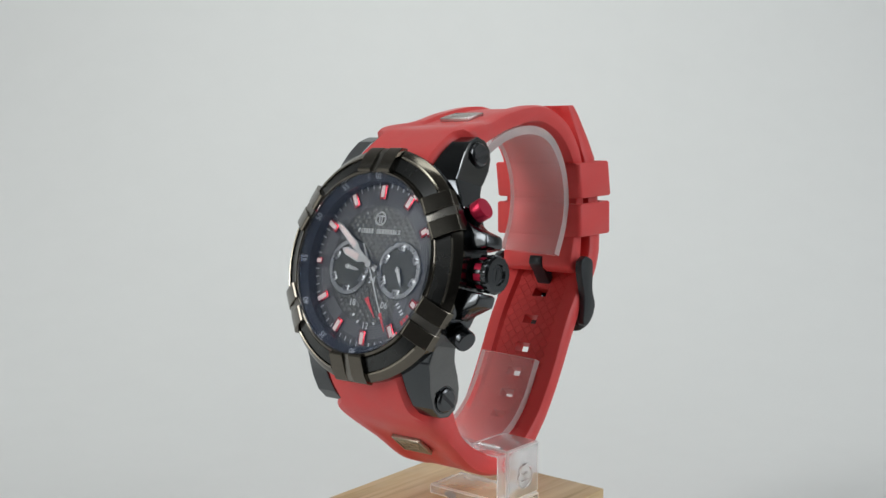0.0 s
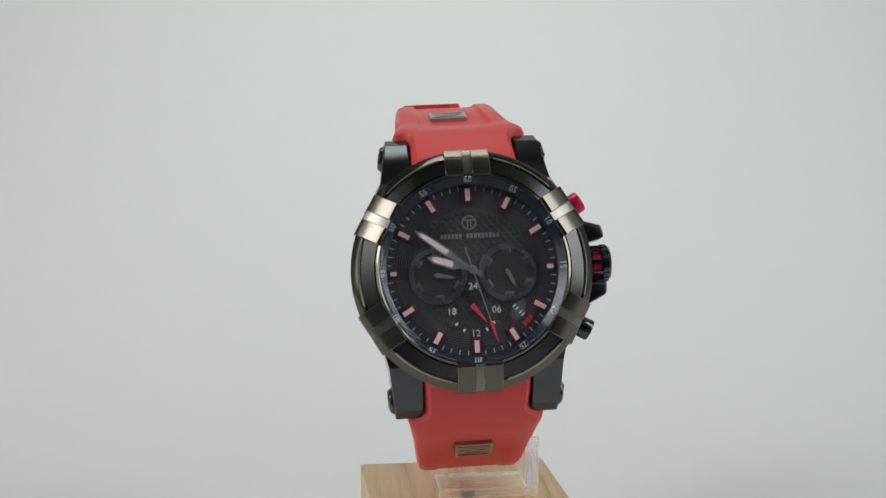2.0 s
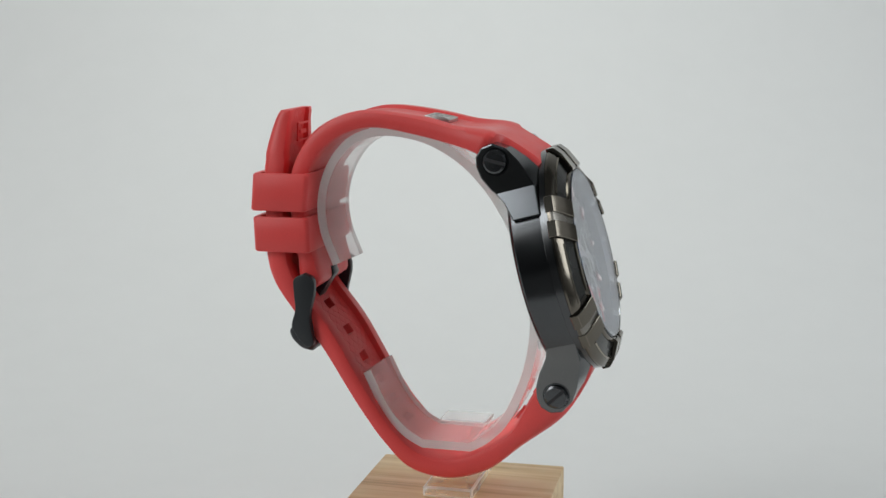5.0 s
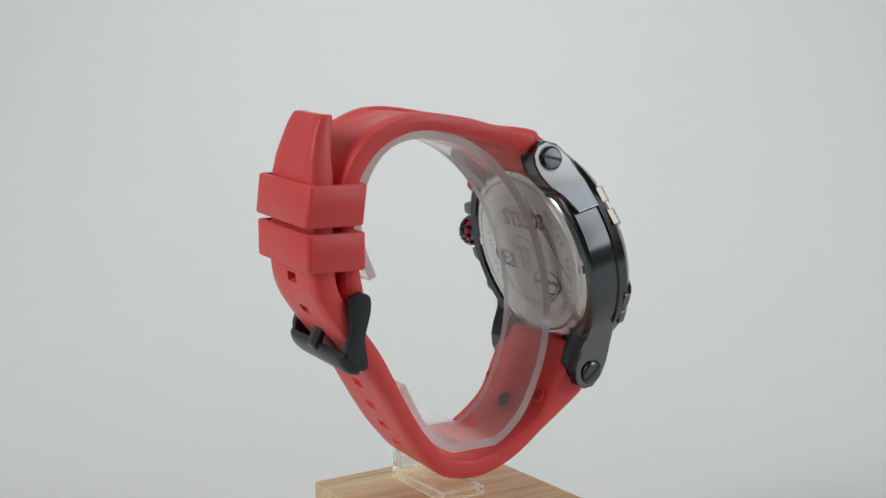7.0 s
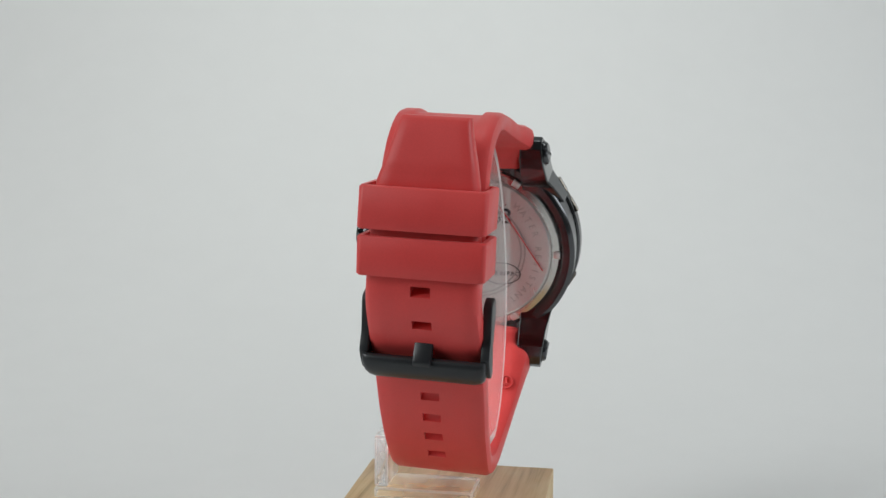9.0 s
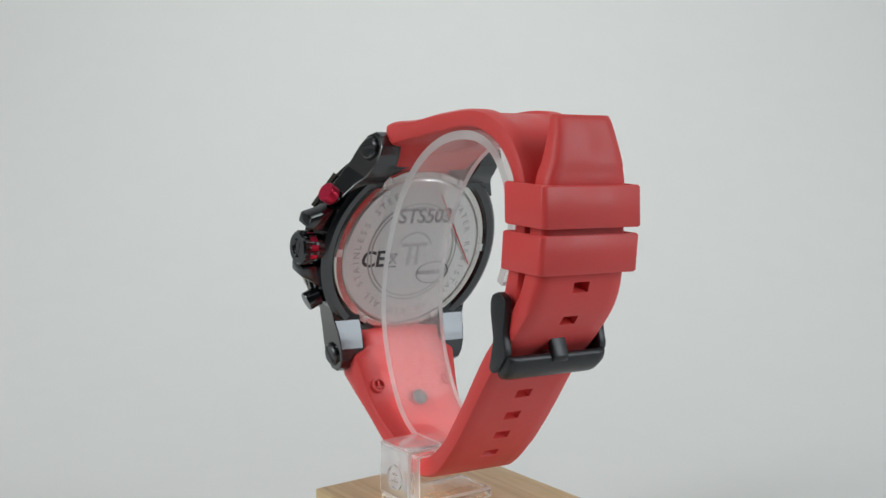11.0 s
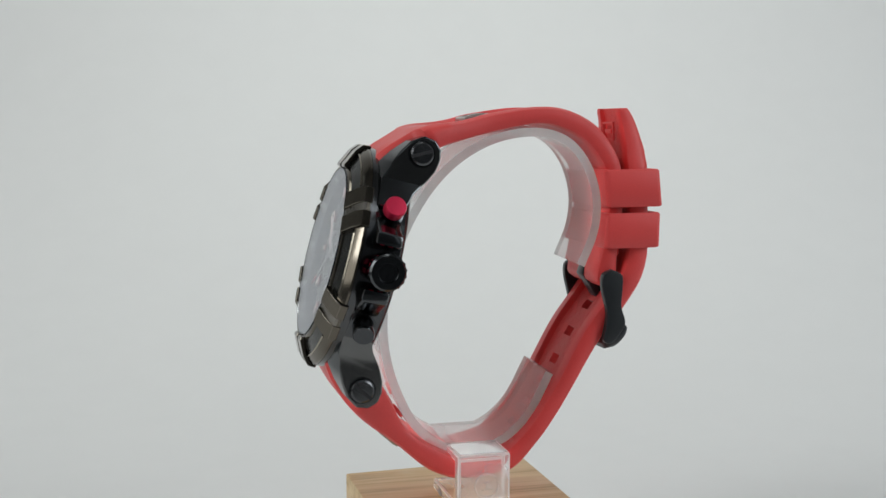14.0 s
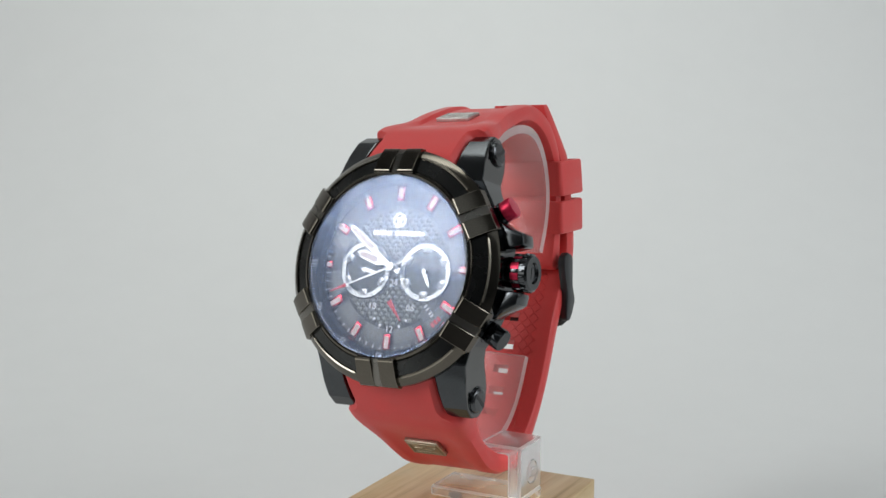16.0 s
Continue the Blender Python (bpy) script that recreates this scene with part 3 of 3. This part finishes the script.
def lug(sx, sy):
    pts = [(a * sy, b) for a, b in LUG]
    foot, lean, flare = (14.6, 0.16, 0.45) if sy > 0 else (15.2, 0.10, 0.15)
    z0, z1 = (9.95, 13.9) if sx > 0 else (-13.9, -9.95)
    body = move(prism(pts, z0, z1, 0.28, 2), SIDE)
    for cut in (20.8, 18.8, 16.8, 14.6):
        bmesh.ops.bisect_plane(body, geom=body.verts[:] + body.edges[:] + body.faces[:], plane_co=(0, cut * sy, 0), plane_no=(0, 1, 0))
    for v in body.verts:  # the outer flank spreads towards the round case, and the front slopes down to it
        if abs(v.co.x) > 12:
            v.co.x = sx * (abs(v.co.x) - 13.9 + foot + lean * (23.0 - abs(v.co.y)) + flare * max(0.0, 16.8 - abs(v.co.y)))
            if v.co.z > -5.0:
                v.co.z -= 1.5 * min(1.0, max(0.0, (25.0 - abs(v.co.y)) / 6))
    b = cpart("lug", body, BLACK, None, "black plated lug, flank lightened for its flash", 10)
    b.data.materials.append(LUGMETAL)
    for f in b.data.polygons:  # flat outer flank, in a lighter metal to brighten its lamp flash
        if abs(f.normal.x) > 0.9 and sum(abs((CASE_U @ b.data.vertices[i].co).x) > 13.4 * U for i in f.vertices) == len(f.vertices):
            f.material_index = 1
    head = join(lathe([(0, 0.85), (1.85, 0.8), (2.2, 0.55), (2.3, 0.3), (2.3, -0.5)], 40))
    turn = Matrix.Rotation(radians(90 * sx), 4, "Y")
    at = shift((foot + lean * 0.5) * sx, 22.5 * sy, -7.2) @ Matrix.Rotation(math.atan(lean) * sx * sy, 4, "Z") @ turn
    s = cpart("screw", move(head, at), SCREW, b, "satin black slotted screw", 25)
    # slot as a black bar on the head, its shade in the colour
    cpart("slot", move(box(0, 0, 0.82, 4.2, 0.62, 0.1), at @ rz(28 * sy * sx)), PRINT_SLOT_BLACK, b, "black bar for the slot's shade")
    cpart("collar", move(lathe([(2.35, -0.3), (2.35, 0.12), (2.55, 0.12), (2.65, -0.3)], 40), at), BLACK_GLOSS, b, "dark turned collar")
    return b


for sx in (-1, 1):
    for sy in (-1, 1):
        lug(sx, sy)

# bezel
cpart("case_band", lathe([(20.9, -1.2), (21.7, -0.9), (21.8, 0.55), (20.9, 0.7)], 160), CASEMETAL, None, "black outer band under the bezel")
bezel = cpart("bezel", lathe([(20.9, 0.62), (21.8, 0.62), (21.82, 1.05), (21.15, 1.85), (20.4, 2.4), (20.2, 2.1), (17.55, 3.2), (17.4, 3.75), (17.0, 3.98), (16.75, 3.85), (16.7, 1.0)], 160), GUN, None, "gunmetal bezel with raised blocks and black inlays")
CLAW = [(16.85, 3.5), (16.95, 4.3), (17.5, 4.5), (20.6, 2.98), (22.0, 1.75), (22.12, 0.3), (21.3, 0.1)]


def claw(side):
    """One flat-faced half of a bezel block, beside the groove at twelve."""
    bm = bmesh.new()
    ends = [[bm.verts.new((side * t, r - 0.2, h)) for r, h in CLAW] for t in (0.8, 4.05)]
    k = len(CLAW)
    bm.faces.new(ends[0])
    bm.faces.new(ends[1][::-1])
    for i in range(k):
        bm.faces.new((ends[0][i], ends[1][i], ends[1][(i + 1) % k], ends[0][(i + 1) % k]))
    bmesh.ops.recalc_face_normals(bm, faces=bm.faces)
    edges = [e for e in bm.edges if e.calc_face_angle(0) > 0.3]
    bmesh.ops.bevel(bm, geom=edges, offset=0.10, segments=1, affect="EDGES", clamp_overlap=True, material=1)
    return bm


for k in range(6):
    a = 90 - 60 * k
    cpart("rim", lathe([(20.62, 2.3), (20.42, 2.58), (20.2, 2.5), (20.2, 2.15)], 24, a - 46, a - 14), GUN_EDGE, bezel, "polished edge line")
    cpart("inlay", lathe([(20.15, 2.12), (20.05, 2.34), (17.7, 3.42), (17.5, 3.25)], 28, a - 48, a - 12), INLAY, bezel, "satin black inlay")
    for side in (-1, 1):
        w = cpart("block", move(claw(side), rz(-60 * k)), GUN, bezel, "raised gunmetal block with polished edges", 20)
        # bevels take a paler gunmetal than the faces
        w.data.materials.append(CLAW_EDGE)
    cpart("rib", lathe([(16.8, 3.7), (16.95, 4.05), (20.5, 2.62), (21.7, 1.65), (21.75, 0.5)], 3, a - 2.8, a + 2.8), RIB, bezel, "lighter floor of the groove")

# dial
dial = cpart("dial", lathe([(0, 0), (16.8, 0), (16.8, -0.4), (0, -0.4)], 96), DIALBLACK, None, "matt black chronograph dial")
flange = cpart("flange", lathe([(15.3, 0.05), (15.45, 2.0), (16.8, 2.9), (16.8, 0.05)], 96), FLANGE, dial, "sloped dark flange with minute numerals")
weave = cpart("weave_panel", lathe([(0, 0.035), (11.2, 0.035), (11.3, 0.0)], 64), WEAVE_BASE, dial, "dark carbon weave centre panel")


def pillows(pitch, row, wide, high):
    """Staggered rows of small rounded tow ends."""
    bm = bmesh.new()
    for j in range(-14, 15):
        for i in range(-9, 10):
            x, y = (i + 0.5 * (j % 2)) * pitch, j * row
            if math.hypot(x, y) > 10.9:
                continue
            low = [bm.verts.new((x + wide * math.cos(radians(a)), y + high * math.sin(radians(a)), 0.03)) for a in range(0, 360, 45)]
            mid = [bm.verts.new((x + wide * 0.62 * math.cos(radians(a)), y + high * 0.62 * math.sin(radians(a)), 0.075)) for a in range(0, 360, 45)]
            for k in range(8):
                bm.faces.new((low[k], low[(k + 1) % 8], mid[(k + 1) % 8], mid[k]))
            tip = bm.verts.new((x, y, 0.095))
            for k in range(8):
                bm.faces.new((mid[k], mid[(k + 1) % 8], tip))
    return bm


cpart("weave_tows", pillows(1.36, 0.80, 0.60, 0.52), WEAVE, weave, "small rounded glinting weave cells", 60)

for k in range(12):
    m = rz(-30 * k)
    if k in (3, 9):
        base, top = box(0, 14.25, 0.3, 1.25, 1.5, 0.5, 0.08), box(0, 14.2, 0.58, 0.75, 1.15, 0.12)
    else:
        base, top = box(0, 13.65, 0.3, 1.55, 2.8, 0.5, 0.08), box(0, 13.75, 0.58, 0.85, 2.2, 0.12)
    mk = cpart("hour_marker", move(base, m), MAROON, dial, "red-edged applied marker with cream filling")
    cpart("lume", move(top, m), LUME, mk, "cream luminous filling")
    cpart("numeral", letters("%02d" % (5 * k or 60), 1.5, m @ shift(0, 16.15, 2.5) @ Matrix.Rotation(radians(33), 4, "X")), PRINT_GREY, flange, "grey minute numeral")
ticks = [move(box(0, 14.9, 0.06, 0.14, 0.85 if i % 5 else 0.5, 0.06), rz(-6 * i)) for i in range(60) if i % 5]
cpart("minute_track", join(*ticks), PRINT_WHITE, dial, "fine white minute ticks")
lines = []
for a in (-45, -75, -105, -135, 165, 195, 15, 45):
    lines += [lathe([(11.4 + 0.42 * j, 0.03), (11.4 + 0.42 * j, 0.07), (11.54 + 0.42 * j, 0.07), (11.54 + 0.42 * j, 0.03)], 6, a - 10, a + 10, closed=True) for j in range(6)]
cpart("guilloche", join(*lines), GUILLOCHE, dial, "fine curved lines between the markers")


def subdial(cx, cy, nums, hand_to):
    at = shift(cx, cy, 0)
    well = cpart("subdial", move(lathe([(0, 0.1), (4.2, 0.1), (5.25, 0.1), (5.4, 0.3), (5.25, 0.42)], 64), at), SUBDIAL, dial, "black round subdial")
    cpart("ring", move(lathe([(5.25, 0.14), (5.2, 0.34), (4.35, 0.34), (4.3, 0.14)], 64), at), MIRROR, well, "mirror-bright ring")
    for i, n in enumerate(nums):
        a = -360.0 / len(nums) * i
        cpart("numeral_tab", move(box(0, 4.15, 0.25, 1.75, 1.35, 0.2, 0.1), at @ rz(a)), MIRROR, well, "bright tab")
        cpart("numeral", letters(n, 1.15, at @ rz(a) @ shift(0, 4.2, 0.38)), DIALBLACK, well, "dark numeral")
    h = [(-0.22, -0.7), (0.22, -0.7), (0.36, 0.3), (0.3, 2.0), (0, 3.1), (-0.3, 2.0), (-0.36, 0.3)]
    cpart("hand", move(prism(h, 0.55, 0.68), at @ rz(-hand_to)), HAND, well, "small bright hand")
    cpart("cap", move(lathe([(0, 0.85), (0.45, 0.8), (0.5, 0.4)], 20), at), HAND, well)


subdial(-6.2, -0.7, ["60", "10", "20", "30", "40", "50"], 100)
subdial(6.5, -0.7, ["24", "4", "8", "12", "16", "20"], 155)
for n, px, py in (("24", 0, -2.9), ("18", -4.1, -7.3), ("06", 4.0, -7.3), ("12", 0, -11.4)):
    cpart("numeral", letters(n, 1.75, shift(px, py, 0.14)), PRINT_WHITE, dial, "white printed numeral")
dots = [move(box(0, 4.1, 0.12, 0.4, 0.55, 0.06), shift(0, -7.2, 0) @ rz(a)) for a in (-125, -150, -210, -235)]
cpart("tick", join(*dots), PRINT_WHITE, dial, "small white ticks")
small = [(-0.5, -1.0), (0.5, -1.0), (0.32, 0.5), (0.05, 3.4), (-0.05, 3.4), (-0.32, 0.5)]
cpart("small_hand", move(prism(small, 0.3, 0.45), shift(0.2, -7.0, 0) @ rz(-142)), PRINT_RED, dial, "small red hand")
logo = [lathe([(1.35, 0.06), (1.35, 0.2), (1.05, 0.2), (1.05, 0.06)], 28, closed=True), box(-0.28, -0.25, 0.13, 0.26, 1.3, 0.14), box(0.28, -0.25, 0.13, 0.26, 1.3, 0.14), box(0, 0.45, 0.13, 1.9, 0.3, 0.14)]
cpart("emblem", join(*[move(e, shift(0, 8.7, 0)) for e in logo]), HAND, dial, "bright applied emblem")
word = [box(-5.1 + 0.68 * i, 6.3, 0.13, 0.5, 0.9, 0.12) for i in range(16) if i != 6]
cpart("maker_bars", join(*word), HAND, dial, "row of small bright bars")
win = [(-1.9, -1.0), (-0.9, -1.5), (0.8, -1.1), (2.2, 0.2), (2.2, 1.0), (0.9, 1.2), (-0.6, 0.9), (-1.7, 0.1)]
cpart("date_window", move(prism(win, 0.06, 0.14), shift(7.8, -7.6, 0) @ rz(35)), FAINT, dial, "curved date opening with a grey disc")
cpart("date_bars", join(*[move(box(x, 0, 0.16, 0.3, 0.8, 0.05), shift(7.9, -7.5, 0) @ rz(-48)) for x in (-1.0, -0.3, 0.6, 1.2)]), PRINT_WHITE, dial, "unreadable pale figures")
cpart("red_bars", join(*[move(box(x, 0, 0.08, 0.55, 0.9, 0.06), shift(9.6, -9.4, 0) @ rz(45)) for x in (-0.9, -0.1, 0.7)]), PRINT_RED, dial, "small red bars")


def hand(name, outline, fill, z, angle):
    h = cpart(name, move(prism(outline, z, z + 0.16, 0.03, 1), rz(-angle)), HAND, None, "bright metal hand with cream filling")
    cpart("lume", move(prism(fill, z + 0.15, z + 0.22), rz(-angle)), LUME, h, "cream filling")


hand("hour_hand", [(-0.3, -1.8), (0.3, -1.8), (0.36, 2.2), (0.95, 3.4), (0.75, 7.2), (0, 8.4), (-0.75, 7.2), (-0.95, 3.4), (-0.36, 2.2)],
     [(-0.62, 3.6), (0.62, 3.6), (0.5, 7.0), (0, 7.7), (-0.5, 7.0)], 0.95, 288)
hand("minute_hand", [(-0.3, -2.0), (0.3, -2.0), (0.34, 4.0), (0.8, 5.2), (0.6, 11.2), (0, 12.6), (-0.6, 11.2), (-0.8, 5.2), (-0.34, 4.0)],
     [(-0.5, 5.4), (0.5, 5.4), (0.38, 11.0), (0, 11.8), (-0.38, 11.0)], 1.25, 307)
sh = join(prism([(-0.16, -4.2), (0.16, -4.2), (0.1, 10.0), (-0.1, 10.0)], 1.6, 1.7), lathe([(0, 1.95), (0.7, 1.9), (0.8, 1.5)], 28))
second_hand = part("second_hand", sh, HAND, watch, "thin bright sweep hand with a red tip")
part("tip", join(prism([(-0.32, 10.0), (0.32, 10.0), (0.07, 13.6), (-0.07, 13.6)], 1.58, 1.72)), PRINT_RED, second_hand, "red tip")

crystal = cpart("crystal", lathe([(0, 4.1), (16.4, 4.1), (16.68, 3.9), (16.68, 3.25), (0, 3.25)], 96), CRYSTAL, None, "clear crystal with a bluish coating")
crystal.visible_shadow = False

# crown, pushers and guards
OUT = Matrix.Rotation(radians(90), 4, "Y")
CR = shift(0.8, 0.5, -4.1) @ OUT
crown = cpart("crown", move(join(lathe([(0, 24.7), (1.7, 24.7), (1.9, 25.1), (3.0, 25.1), (3.35, 24.7), (3.35, 23.6), (2.8, 23.4), (2.8, 19.5)], 48),
                                 *[move(box(3.3, 0, 24.1, 0.4, 0.5, 1.2, 0.1), rz(a)) for a in range(0, 360, 20)]), CR), BLACK, None, "knurled black crown")
cpart("collar", move(join(lathe([(2.8, 23.4), (3.05, 23.3), (3.05, 21.8), (2.8, 21.7)], 48)), CR), CRIMSON, crown, "crimson ring")
cpart("teeth", move(join(*[move(box(3.1, 0, 22.6, 0.55, 0.75, 1.9, 0.1), rz(a)) for a in range(0, 360, 36)]), CR), BLACK, crown, "black teeth over the crimson ring")
cpart("emblem", move(join(lathe([(1.5, 24.6), (1.5, 24.75), (1.2, 24.75), (1.2, 24.6)], 24, closed=True), box(0, 0, 24.65, 0.5, 2.0, 0.2)), CR), BLACK_GLOSS, crown)


def pusher(angle, cap_mat, label):
    at = rz(angle) @ shift(0, 0, -3.6) @ OUT
    p = cpart("pusher", move(join(lathe([(1.45, 19.5), (1.45, 22.6)], 32), lathe([(2.3, 19.6), (2.45, 20.2), (2.3, 21.3), (1.5, 21.4)], 32), lathe([(1.5, 21.6), (2.0, 21.7), (2.0, 22.3), (1.5, 22.4)], 32)), at), BLACK_GLOSS, None, label)
    cpart("cap", move(lathe([(1.5, 22.3), (1.95, 22.4), (2.0, 24.2), (1.85, 24.5), (0, 24.55)], 36), at), cap_mat, p, label)


pusher(30, CRIMSON, "crimson-capped chronograph pusher")
pusher(-29, BLACK_GLOSS, "black chronograph pusher")
for s in (1, -1):
    g = [(19.0, 9.2 * s + 0.6), (21.4, 7.6 * s + 0.6), (24.6, 6.3 * s + 0.9), (24.9, 4.1 * s + 0.9), (22.4, 3.7 * s + 0.7), (19.0, 3.6 * s + 0.6)]
    cpart("crown_guard", prism(g if s > 0 else g[::-1], -5.6, -0.9, 0.5, 2), BLACK, None, "angular black crown guard", 25)


# ---- what turns ----
LEAN = shift(0.1 * U, 0, 47.8 * U) @ Matrix.Rotation(radians(-2.4), 4, "Y") @ shift(-0.1 * U, 0, -47.8 * U)
SECOND_AT_START = 152.0


def motions():
    for thing, extra in ((wood, Matrix()), (stand, Matrix()), (watch, LEAN)):
        walk(thing, [(0.5 * i, rz(SPIN * (0.5 * i - AHEAD)) @ extra) for i in range(33)])
    hub = Matrix.LocRotScale(CASE.translation * U, CASE.to_quaternion(), None)
    walk(second_hand, [(0.5 * i, hub @ rz(-(SECOND_AT_START + 6.0 * 0.5 * i))) for i in range(33)])


motions()
